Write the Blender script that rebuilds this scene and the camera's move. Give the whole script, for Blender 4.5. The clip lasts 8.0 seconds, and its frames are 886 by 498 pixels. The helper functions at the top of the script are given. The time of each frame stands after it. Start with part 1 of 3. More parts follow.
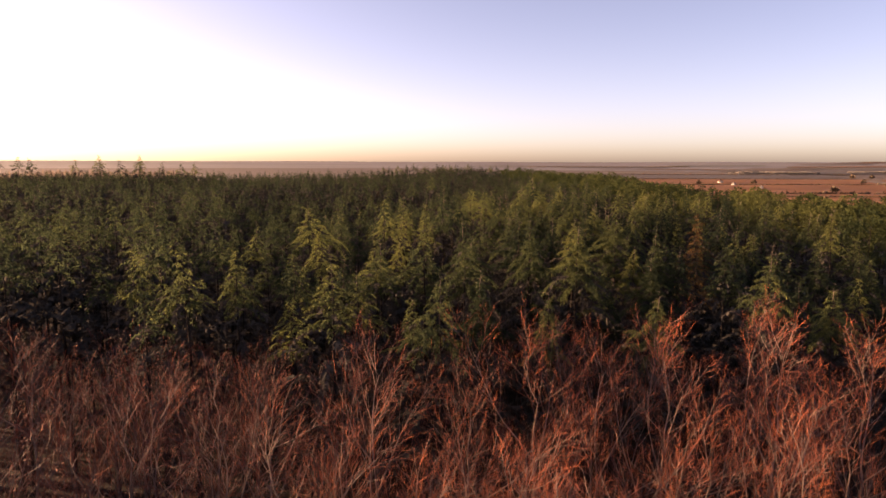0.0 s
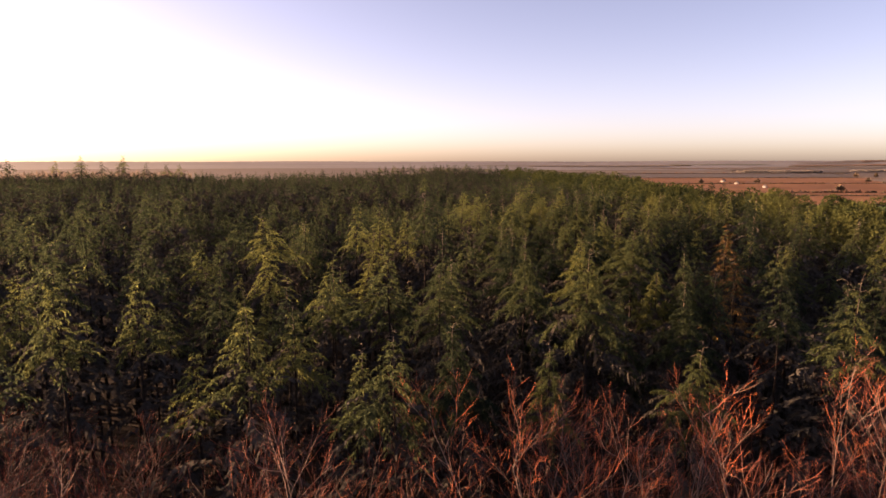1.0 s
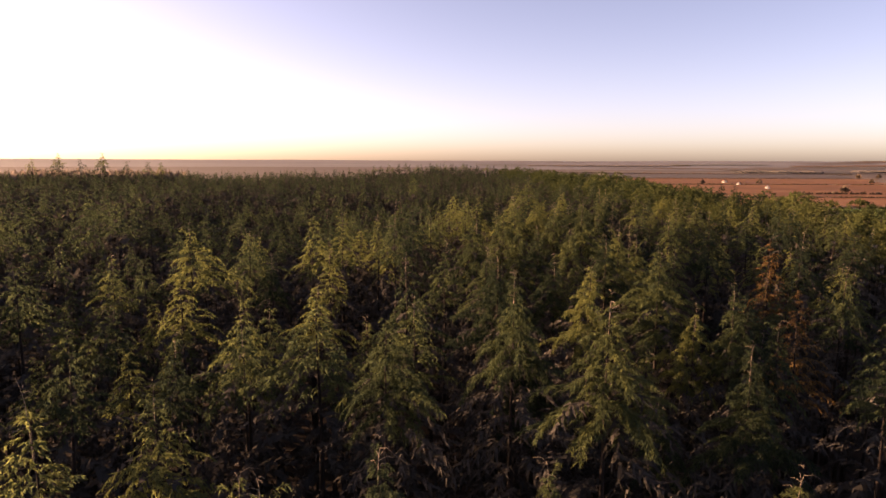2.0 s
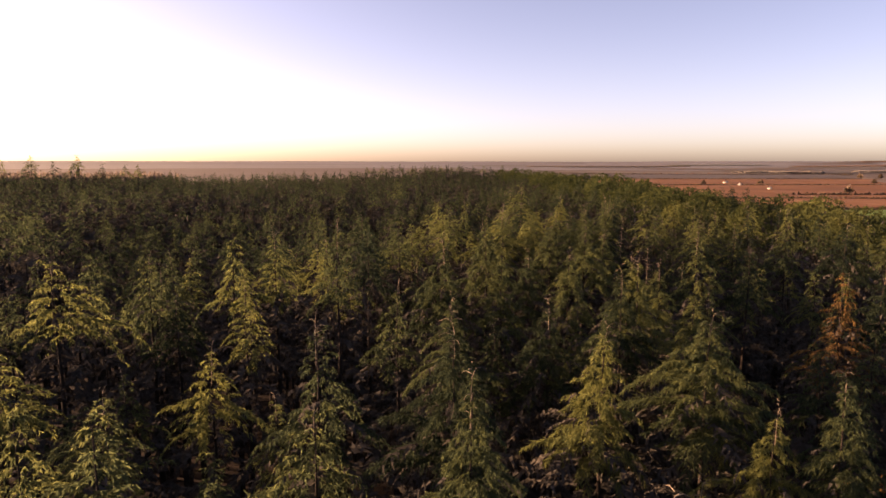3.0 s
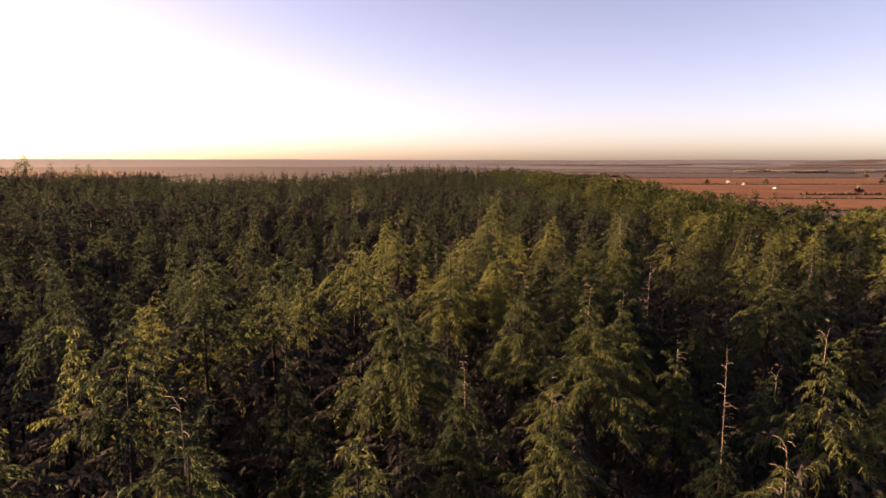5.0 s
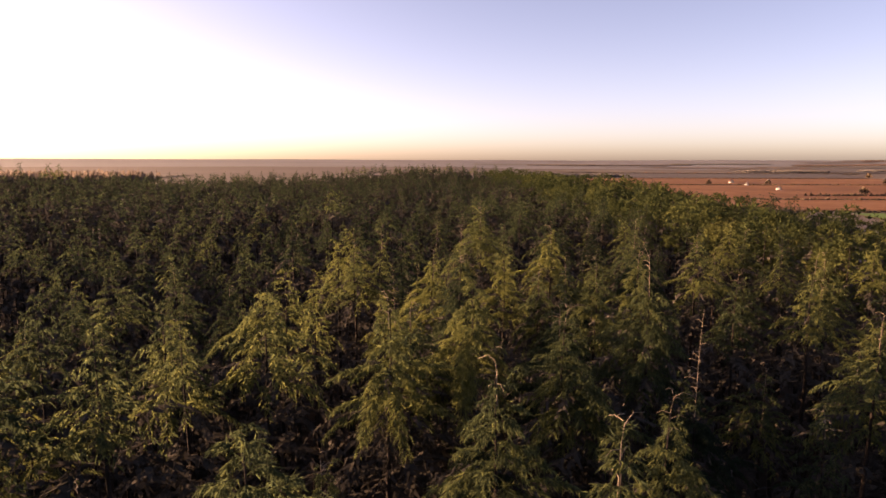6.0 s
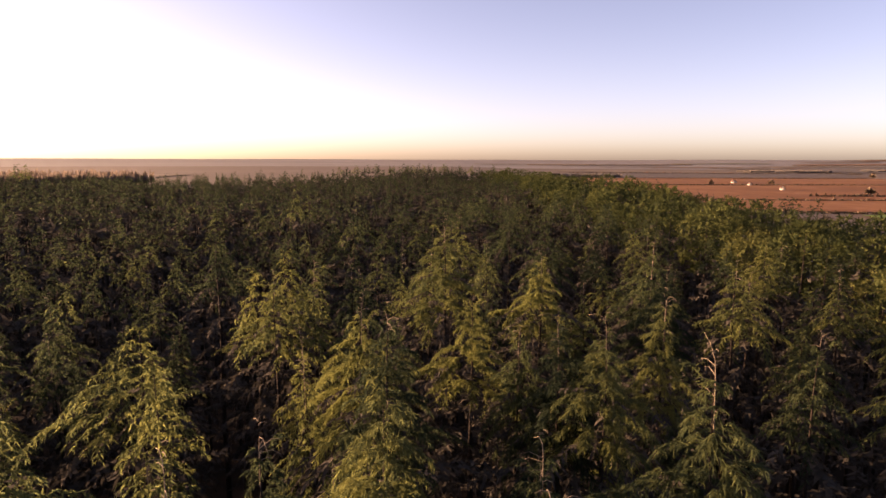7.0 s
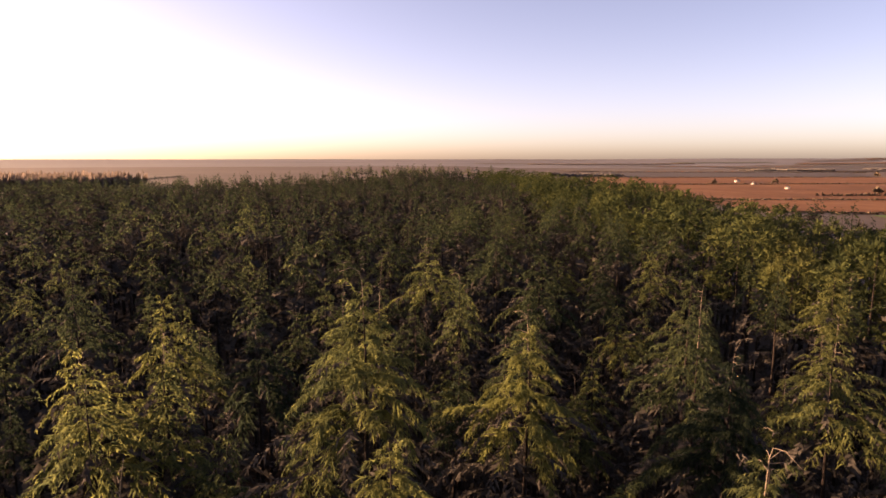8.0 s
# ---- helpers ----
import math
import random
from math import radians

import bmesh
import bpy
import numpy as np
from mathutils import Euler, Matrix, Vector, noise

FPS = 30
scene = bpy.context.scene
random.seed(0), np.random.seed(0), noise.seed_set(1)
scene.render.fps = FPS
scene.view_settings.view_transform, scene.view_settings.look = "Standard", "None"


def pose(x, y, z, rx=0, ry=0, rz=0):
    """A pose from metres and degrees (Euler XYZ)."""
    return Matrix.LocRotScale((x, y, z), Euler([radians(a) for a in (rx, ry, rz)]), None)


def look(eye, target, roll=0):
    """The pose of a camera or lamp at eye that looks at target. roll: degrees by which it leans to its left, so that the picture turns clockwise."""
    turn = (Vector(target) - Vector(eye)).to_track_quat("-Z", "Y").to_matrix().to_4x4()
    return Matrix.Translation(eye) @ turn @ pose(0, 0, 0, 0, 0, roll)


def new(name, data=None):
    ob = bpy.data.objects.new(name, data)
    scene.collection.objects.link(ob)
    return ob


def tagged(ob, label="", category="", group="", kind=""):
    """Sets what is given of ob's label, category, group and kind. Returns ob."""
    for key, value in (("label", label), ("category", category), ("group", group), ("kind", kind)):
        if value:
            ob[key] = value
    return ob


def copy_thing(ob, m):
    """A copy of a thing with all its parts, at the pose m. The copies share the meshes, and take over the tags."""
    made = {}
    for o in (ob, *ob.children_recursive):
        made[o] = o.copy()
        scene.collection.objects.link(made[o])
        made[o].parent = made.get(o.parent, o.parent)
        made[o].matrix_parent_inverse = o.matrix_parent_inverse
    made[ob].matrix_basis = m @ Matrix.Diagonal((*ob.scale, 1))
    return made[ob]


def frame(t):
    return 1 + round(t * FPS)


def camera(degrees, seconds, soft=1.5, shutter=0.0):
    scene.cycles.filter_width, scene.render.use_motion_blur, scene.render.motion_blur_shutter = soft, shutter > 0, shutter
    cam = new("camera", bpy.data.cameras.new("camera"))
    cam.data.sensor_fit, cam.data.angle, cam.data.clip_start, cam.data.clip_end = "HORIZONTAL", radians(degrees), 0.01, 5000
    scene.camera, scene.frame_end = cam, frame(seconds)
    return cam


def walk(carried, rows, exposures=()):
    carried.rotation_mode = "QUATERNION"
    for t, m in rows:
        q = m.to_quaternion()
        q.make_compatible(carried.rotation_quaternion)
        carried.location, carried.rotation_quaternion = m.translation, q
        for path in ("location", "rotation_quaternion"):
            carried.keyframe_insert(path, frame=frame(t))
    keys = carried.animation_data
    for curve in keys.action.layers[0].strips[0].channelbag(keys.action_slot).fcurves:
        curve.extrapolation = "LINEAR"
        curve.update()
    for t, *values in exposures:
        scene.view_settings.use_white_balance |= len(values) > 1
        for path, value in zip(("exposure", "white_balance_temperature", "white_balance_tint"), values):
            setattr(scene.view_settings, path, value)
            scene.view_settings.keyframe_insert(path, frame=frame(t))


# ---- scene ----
cam = camera(71.7, 8.0, soft=1.6)
PATH = [
    (0, (0.170, 1.292, 20.351), (0.171, 3.272, 20.067), 0.2),
    (0.5, (0.776, 4.849, 20.357), (0.775, 6.829, 20.071), 0.1),
    (1, (1.459, 8.741, 20.380), (1.457, 10.721, 20.095), 0.0),
    (1.2, (1.706, 10.250, 20.377), (1.707, 12.230, 20.094), 0.0),
    (2.3, (3.240, 18.908, 20.454), (3.239, 20.887, 20.165), 0.3),
    (2.5, (3.564, 20.513, 20.461), (3.564, 22.492, 20.175), 0.2),
    (3, (4.435, 24.818, 20.554), (4.437, 26.798, 20.269), 0.1),
    (3.5, (5.203, 28.293, 20.607), (5.202, 30.272, 20.320), 0.1),
    (4, (6.178, 32.296, 20.733), (6.176, 34.275, 20.443), 0.1),
    (4.5, (7.088, 36.097, 20.795), (7.085, 38.076, 20.505), 0.1),
    (4.7, (7.436, 37.723, 20.783), (7.435, 39.702, 20.493), 0.1),
    (5.8, (8.933, 46.275, 20.678), (8.937, 48.254, 20.388), 0.2),
    (6, (9.371, 48.098, 20.692), (9.373, 50.077, 20.402), 0.2),
    (6.5, (10.176, 51.764, 20.711), (10.177, 53.743, 20.421), 0.1),
    (7, (11.129, 56.044, 20.776), (11.129, 58.023, 20.485), 0.2),
    (7.5, (12.006, 60.190, 20.844), (12.003, 62.169, 20.554), 0.1),
    (8, (12.851, 64.801, 20.947), (12.848, 66.779, 20.655), 0.0),
]
walk(cam, [(t, look(eye, target, roll)) for t, eye, target, roll in PATH], exposures=((0, 2.74, 7900, 42), (8, 2.74, 7900, 42)))

# ---- world, sun ----
SUN_LEFT, SUN_UP = 77.0, 7.5
world = bpy.data.worlds.new("sky")
scene.world = world
world.use_nodes = True
wn = world.node_tree.nodes
sky = wn.new("ShaderNodeTexSky")
sky.sky_type, sky.sun_disc = "NISHITA", False
sky.sun_elevation, sky.sun_rotation = radians(SUN_UP), radians(-SUN_LEFT)
sky.air_density, sky.dust_density, sky.ozone_density, sky.altitude = 0.5, 1.4, 0.55, 100
world.node_tree.links.new(sky.outputs[0], wn["Background"].inputs[0])
wn["Background"].inputs[1].default_value = 0.056
sun = new("sun", bpy.data.lights.new("sun", "SUN"))
sun.data.energy, sun.data.angle, sun.data.color = 3.8, radians(0.6), (1.0, 0.75, 0.45)
toward = Vector((-math.sin(radians(SUN_LEFT)) * math.cos(radians(SUN_UP)), math.cos(radians(SUN_LEFT)) * math.cos(radians(SUN_UP)), math.sin(radians(SUN_UP))))
sun.matrix_world = Matrix.Translation((-60, 60, 80)) @ toward.to_track_quat("Z", "Y").to_matrix().to_4x4()

# ---- materials ----
def material(name, colours, rough=0.8, scale=1.0, fine=12.0, bump=0.3, per_object=0.0, per_piece=0.0, through_light=0.0, gloss=0.12):
    """A two-scale mottled surface: colours is a dark, a middle and a light tone."""
    m = bpy.data.materials.new(name)
    m.use_nodes = True
    nt = m.node_tree
    n, link = nt.nodes, nt.links.new
    bsdf = n["Principled BSDF"]
    bsdf.inputs["Roughness"].default_value = rough
    bsdf.inputs["Specular IOR Level"].default_value = gloss
    geo = n.new("ShaderNodeNewGeometry")
    big, small = n.new("ShaderNodeTexNoise"), n.new("ShaderNodeTexNoise")
    for node, s in ((big, scale), (small, fine)):
        node.inputs["Scale"].default_value = s
        node.inputs["Detail"].default_value = 4
        link(geo.outputs["Position"], node.inputs["Vector"])
    mix = n.new("ShaderNodeMath")
    mix.operation = "MULTIPLY_ADD"
    link(small.outputs["Fac"], mix.inputs[0])
    mix.inputs[1].default_value = 0.45
    half = n.new("ShaderNodeMath")
    half.operation = "MULTIPLY_ADD"
    link(big.outputs["Fac"], half.inputs[0])
    half.inputs[1].default_value, half.inputs[2].default_value = 0.9, -0.18
    link(half.outputs[0], mix.inputs[2])
    last = mix
    info = n.new("ShaderNodeObjectInfo")
    for amount, socket in ((per_object, info.outputs["Random"]), (per_piece, geo.outputs["Random Per Island"])):
        if amount:
            shift = n.new("ShaderNodeMath")
            shift.operation = "MULTIPLY_ADD"
            link(socket, shift.inputs[0])
            shift.inputs[1].default_value = amount
            lower = n.new("ShaderNodeMath")
            lower.operation = "SUBTRACT"
            link(last.outputs[0], lower.inputs[0])
            lower.inputs[1].default_value = amount / 2
            link(lower.outputs[0], shift.inputs[2])
            last = shift
    ramp = n.new("ShaderNodeValToRGB")
    ramp.color_ramp.elements[0].position, ramp.color_ramp.elements[0].color = 0.2, (*colours[0], 1)
    ramp.color_ramp.elements[1].position, ramp.color_ramp.elements[1].color = 0.8, (*colours[2], 1)
    ramp.color_ramp.elements.new(0.5).color = (*colours[1], 1)
    link(last.outputs[0], ramp.inputs[0])
    link(ramp.outputs[0], bsdf.inputs["Base Color"])
    if bump:
        b = n.new("ShaderNodeBump")
        b.inputs["Strength"].default_value, b.inputs["Distance"].default_value = bump, 0.05
        link(small.outputs["Fac"], b.inputs["Height"])
        link(b.outputs[0], bsdf.inputs["Normal"])
    if through_light:
        leaf, blend = n.new("ShaderNodeBsdfTranslucent"), n.new("ShaderNodeMixShader")
        link(ramp.outputs[0], leaf.inputs["Color"])
        blend.inputs[0].default_value = through_light
        link(bsdf.outputs[0], blend.inputs[1])
        link(leaf.outputs[0], blend.inputs[2])
        link(blend.outputs[0], n["Material Output"].inputs["Surface"])
    return m


NEEDLES = material("needles", ((0.022, 0.032, 0.020), (0.058, 0.074, 0.035), (0.135, 0.145, 0.048)), 0.9, 0.25, 3.0, 0, 0.6, 0.25, 0.66, 0.02)
# Withered brown, with the shade inside the canopy put into the tone.
SHADED_DEAD_BOUGH = material("withered_shade_boughs", ((0.028, 0.026, 0.022), (0.044, 0.040, 0.034), (0.066, 0.059, 0.049)), 0.95, 0.4, 4.0, 0, 0.3, 0.3, 0.2, 0.02)
PINE_NEEDLES = material("pine_needles", ((0.024, 0.033, 0.014), (0.054, 0.064, 0.022), (0.105, 0.108, 0.036)), 0.9, 0.2, 2.0, 0, 0.5, 0.25, 0.4, 0.02)
RUST_NEEDLES = material("rust_needles", ((0.07, 0.04, 0.014), (0.12, 0.07, 0.022), (0.18, 0.11, 0.032)), 0.7, 0.5, 4.0, 0, 0.2, 0.3, 0.3)
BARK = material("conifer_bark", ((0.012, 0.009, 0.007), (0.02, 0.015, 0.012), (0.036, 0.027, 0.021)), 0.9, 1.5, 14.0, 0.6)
LEADER_WOOD = material("leader_wood", ((0.09, 0.072, 0.052), (0.15, 0.12, 0.088), (0.23, 0.185, 0.135)), 0.8, 2.0, 20.0, 0.3)
PALE_BARK = material("pale_bark", ((0.075, 0.053, 0.043), (0.13, 0.09, 0.072), (0.24, 0.17, 0.135)), 0.8, 1.0, 10.0, 0.5, 0.2)
TWIG = material("red_twig", ((0.075, 0.026, 0.021), (0.155, 0.047, 0.028), (0.30, 0.085, 0.036)), 0.7, 0.8, 8.0, 0, 0.45, 0.4)
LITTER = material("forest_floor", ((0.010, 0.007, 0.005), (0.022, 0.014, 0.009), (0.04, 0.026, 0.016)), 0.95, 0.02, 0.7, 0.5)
SOIL = material("ploughed_soil", ((0.085, 0.036, 0.014), (0.155, 0.064, 0.023), (0.24, 0.11, 0.045)), 0.95, 0.012, 0.12, 0.2)
# Tilled soil of farther fields, greyed in colour to give haze.
HAZED_SOIL = material("hazed_soil", ((0.055, 0.045, 0.039), (0.075, 0.06, 0.052), (0.095, 0.078, 0.067)), 0.95, 0.004, 0.05, 0)
STUBBLE = material("stubble", ((0.09, 0.068, 0.048), (0.115, 0.09, 0.066), (0.15, 0.12, 0.09)), 0.95, 0.006, 0.12, 0.2)
GRASS = material("meadow_grass", ((0.06, 0.10, 0.02), (0.085, 0.14, 0.025), (0.11, 0.17, 0.035)), 0.9, 0.01, 0.2, 0.2)
DULL_GRASS = material("dull_pasture", ((0.07, 0.075, 0.045), (0.095, 0.10, 0.06), (0.12, 0.125, 0.08)), 0.95, 0.004, 0.05, 0)
HEDGE = material("hedge_twigs", ((0.06, 0.044, 0.03), (0.09, 0.066, 0.045), (0.13, 0.095, 0.065)), 0.9, 0.05, 0.6, 0.2, 0.2, 0.3)
# Copse tone raised towards grey: aerial haze painted into the base colour.
HAZED_WOOD = material("far_wood", ((0.09, 0.08, 0.072), (0.12, 0.106, 0.095), (0.15, 0.134, 0.12)), 0.95, 0.004, 0.05, 0, 0.2, 0.3)
# Bare brown twigs, their colour paled to carry the haze of distance.
HAZED_WINTER_WOOD = material("hazed_winter_wood", ((0.11, 0.085, 0.07), (0.14, 0.11, 0.09), (0.18, 0.14, 0.115)), 0.95, 0.01, 0.1, 0, 0.2, 0.3, 0.5)
WHITEWASH = material("white_render", ((0.28, 0.25, 0.21), (0.35, 0.32, 0.28), (0.42, 0.39, 0.35)), 0.8, 0.3, 3.0, 0.1)
ROOF_TILE = material("roof_tile", ((0.08, 0.045, 0.032), (0.12, 0.065, 0.045), (0.17, 0.09, 0.06)), 0.8, 0.4, 4.0, 0.3)
DARK_PANE = material("dark_pane", ((0.02, 0.022, 0.026), (0.03, 0.033, 0.04), (0.045, 0.05, 0.06)), 0.15, 0.5, 3.0, 0)

# ---- helpers for building ----
UP = np.array([0.0, 0.0, 1.0])


def unit(v):
    return v / max(float(np.sqrt(v @ v)), 1e-9)


class Soup:
    """Gathers corners and faces of one mesh."""

    def __init__(self):
        self.v, self.f = [], []

    def tri(self, a, b, c):
        n = len(self.v)
        self.v += [a, b, c]
        self.f.append((n, n + 1, n + 2))

    def diamond(self, a, left, right, tip):
        n = len(self.v)
        self.v += [a, left, tip, right]
        self.f += [(n, n + 1, n + 2), (n, n + 2, n + 3)]

    def tube(self, pts, radii, sides, cap=False):
        n = len(self.v)
        for i, (p, r) in enumerate(zip(pts, radii)):
            way = unit(np.asarray(pts[min(i + 1, len(pts) - 1)]) - np.asarray(pts[max(i - 1, 0)]))
            a = unit(np.cross(way, UP if abs(way[2]) < 0.95 else np.array([1.0, 0, 0])))
            b = np.cross(way, a)
            for k in range(sides):
                w = 2 * math.pi * k / sides
                self.v.append(p + r * (a * math.cos(w) + b * math.sin(w)))
        for i in range(len(pts) - 1):
            for k in range(sides):
                l = (k + 1) % sides
                a0, a1, b0, b1 = n + i * sides + k, n + i * sides + l, n + (i + 1) * sides + k, n + (i + 1) * sides + l
                self.f += [(a0, a1, b1), (a0, b1, b0)]
        if cap:
            last = n + (len(pts) - 1) * sides
            self.f += [(last, last + k, last + k + 1) for k in range(1, sides - 1)]

    def arrays(self):
        return np.array(self.v, np.float32), np.array(self.f, np.int32)


def tri_mesh(name, verts, faces, mat):
    me = bpy.data.meshes.new(name)
    me.vertices.add(len(verts))
    me.vertices.foreach_set("co", np.ascontiguousarray(verts, np.float32).ravel())
    me.loops.add(faces.size)
    me.loops.foreach_set("vertex_index", np.ascontiguousarray(faces, np.int32).ravel())
    me.polygons.add(len(faces))
    me.polygons.foreach_set("loop_start", np.arange(0, faces.size, 3, dtype=np.int32))
    me.materials.append(mat)
    me.update(calc_edges=True)
    return me


def part(name, mesh, parent, label=""):
    ob = new(name, mesh)
    ob.parent = parent
    if label:
        ob["label"] = label
    return ob


def joined(name, pieces, mat):
    """One mesh out of (verts, faces) templates set at (x, y, z, turn, scale)."""
    vs, fs, n = [], [], 0
    for (v, f), (x, y, z, turn, s) in pieces:
        c, d = math.cos(turn), math.sin(turn)
        r = np.array(((c, -d, 0), (d, c, 0), (0, 0, 1)), np.float32)
        vs.append((v * np.float32(1.0)) @ r.T * np.array(s, np.float32) + np.array((x, y, z), np.float32))
        fs.append(f + n)
        n += len(v)
    return tri_mesh(name, np.concatenate(vs), np.concatenate(fs), mat)


# ---- conifers ----
TALL = 16.5


class Foliage:
    """Gathers the narrow tapering sprays of one mesh."""

    def __init__(self):
        self.v, self.f, self.n = [], [], 0

    def spikes(self, root, tip, w):
        k = len(root)
        self.v.append(np.stack((root - w, root + w, tip), 1).reshape(-1, 3))
        self.f.append((self.n + np.arange(3 * k)).reshape(-1, 3))
        self.n += 3 * k

    def arrays(self):
        return np.concatenate(self.v).astype(np.float32), np.concatenate(self.f).astype(np.int32)


def units(v):
    return v / np.maximum(np.sqrt((v * v).sum(1, keepdims=True)), 1e-9)


def frond(s, rng, base, phi, reach, count, subs, fat, rise, sag, full=1.0, inner=0.3):
    """One arching branch: a flat feather of side sprays, whose tips hang."""
    out = np.array([math.cos(phi), math.sin(phi), 0.0])
    side = np.cross(out, UP)
    bend = rng.uniform(-0.3, 0.3)
    n = max(4, int(round(count * reach)))
    q = inner + (1 - inner) * ((np.arange(n) + rng.uniform(0.1, 0.9, n)) / n)
    q1 = q[:, None]
    p = base + out * reach * q1 + side * bend * reach * q1 * q1 + UP * reach * (rise * q1 - sag * q1 ** 3)
    t = units(out + side * 2 * bend * q1 + UP * (rise - 3 * sag * q1 * q1))
    sign = np.where(np.arange(n) % 2, 1.0, -1.0)[:, None]
    l = ((0.10 + 0.22 * full * reach * np.minimum(1, 1.6 * q + 0.1) * (1.04 - q) ** 0.75) * rng.uniform(0.6, 1.25, n))[:, None]
    way = units(t * rng.uniform(0.55, 0.95, (n, 1)) + side * sign * rng.uniform(0.35, 0.85, (n, 1)) + UP * rng.uniform(-0.2, 0.3, (n, 1)))
    droop = rng.uniform(0.15, 0.75, (n, 1)) + 0.25 * q1
    w = units(np.cross(way, UP + rng.uniform(-0.9, 0.9, (n, 3)))) * (0.012 + 0.032 * l) * fat
    s.spikes(p, p + way * l * 0.95 - UP * droop * l * 0.5, w)
    across = units(w)
    for j in range(subs):
        e = 0.05 + 0.85 * (j + rng.uniform(0, 0.9, (n, 1))) / subs
        at = p + way * l * e - UP * droop * l * e * e * 0.5
        g = 1 if j % 2 else -1
        sub = units(way * rng.uniform(0.5, 0.9, (n, 1)) + across * g * rng.uniform(0.2, 0.8, (n, 1)) - UP * rng.uniform(-0.1, 1.1, (n, 1)))
        sl = l * rng.uniform(0.4, 0.75, (n, 1)) * (1.15 - 0.6 * e) + 0.05
        ww = units(np.cross(sub, UP + rng.uniform(-0.9, 0.9, (n, 3)))) * (0.009 + 0.03 * sl) * fat
        s.spikes(at, at + sub * sl - UP * 0.2 * sl, ww)


def crown_reach(d):
    """Half-width of a crown at d metres under its top."""
    return float(np.interp(d, (0, 0.4, 0.8, 1.2, 2.0, 3.0, 4.0, 6.0), (0.1, 0.26, 0.5, 0.8, 1.45, 2.05, 2.4, 2.6)))


def conifer_crown(rng, tier, count, subs, fat, depth=4.2, width=1.0, under=24, under_count=9, under_fat=1.6, ring=6, low=5.0):
    """The crown of a 16.5 m tree: tiers of arching fronds that widen downwards under a nodding tip, and the withered
    boughs inside and under them, whose dark tone stands in for deep shade.
    """
    s, withered = Foliage(), Foliage()
    lean = np.array([rng.uniform(-0.09, 0.09), rng.uniform(-0.09, 0.09), 0])
    gaps = rng.uniform(0.75, 1.2, 7)
    phi = rng.uniform(0, 6.28)

    def wide(d):
        return crown_reach(d) * width

    frond(s, rng, np.array([0, 0, TALL - 0.75]), phi, 0.42, 2 * count, min(subs, 2), fat, 2.5, 1.1, 0.6)
    d = 0.25
    while d < depth:
        tier_size = rng.uniform(0.8, 1.15)
        for _ in range(4 if d < 0.7 else ring):
            phi += 6.283 / ring + rng.uniform(-0.55, 0.55)
            reach = 1.1 * wide(d) * tier_size * rng.uniform(0.6, 1.2) * (gaps[int((phi % 6.283) / 6.284 * 7)] if d > 1 else 1)
            base = np.array([0, 0, TALL - d - rng.uniform(0, 0.8) * tier]) + lean * d
            steep = max(0.0, 1 - d / 1.5)
            frond(s, rng, base, phi, reach, count, subs, fat, rng.uniform(0.2, 0.55) + 0.5 * steep, rng.uniform(0.35, 0.8) + 0.1 * steep)
        for _ in range(ring // 2 if d > 0.8 else 0):
            phi += 12.566 / ring + rng.uniform(-0.7, 0.7)
            base = np.array([0, 0, TALL - d - rng.uniform(0, 0.8) * tier]) + lean * d
            frond(s, rng, base, phi, wide(d) * rng.uniform(0.45, 0.7), count * 1.2, subs // 2, fat * 1.3, rng.uniform(0.2, 0.6), rng.uniform(0.5, 1.0), 1.3, 0.4)
        d += tier * (0.6 + 0.16 * d) * rng.uniform(0.8, 1.2)
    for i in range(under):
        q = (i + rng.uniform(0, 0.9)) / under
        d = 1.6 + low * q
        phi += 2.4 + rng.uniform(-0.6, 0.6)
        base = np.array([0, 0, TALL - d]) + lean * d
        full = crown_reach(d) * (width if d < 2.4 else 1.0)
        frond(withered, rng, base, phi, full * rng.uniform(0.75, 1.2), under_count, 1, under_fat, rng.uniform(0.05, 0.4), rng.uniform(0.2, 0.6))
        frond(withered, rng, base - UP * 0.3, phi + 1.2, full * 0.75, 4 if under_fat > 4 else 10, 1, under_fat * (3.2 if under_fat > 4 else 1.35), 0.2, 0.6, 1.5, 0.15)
    return s.arrays(), withered.arrays()


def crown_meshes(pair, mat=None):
    return tri_mesh("crown", *pair[0], mat or NEEDLES), tri_mesh("lower_canopy", *pair[1], SHADED_DEAD_BOUGH)


def conifer_trunk(rng, dead=14):
    s = Soup()
    pts = [np.array([0.04 * math.sin(z * 0.7), 0.04 * math.cos(z * 0.9), z]) for z in (0, 0.5, 4, 8, 12, 15, 16.2)]
    s.tube(pts, (0.22, 0.16, 0.14, 0.11, 0.055, 0.018, 0.008), 7, True)
    for _ in range(dead):
        z, a, l = rng.uniform(2, 9.5), rng.uniform(0, 6.28), rng.uniform(0.5, 1.4)
        o = np.array([math.cos(a), math.sin(a), 0])
        s.tube([np.array([0, 0, z]), np.array([0, 0, z]) + o * l * 0.6 + UP * 0.05, np.array([0, 0, z]) + o * l - UP * 0.2 * l], (0.02, 0.012, 0.004), 3)
    return s.arrays()


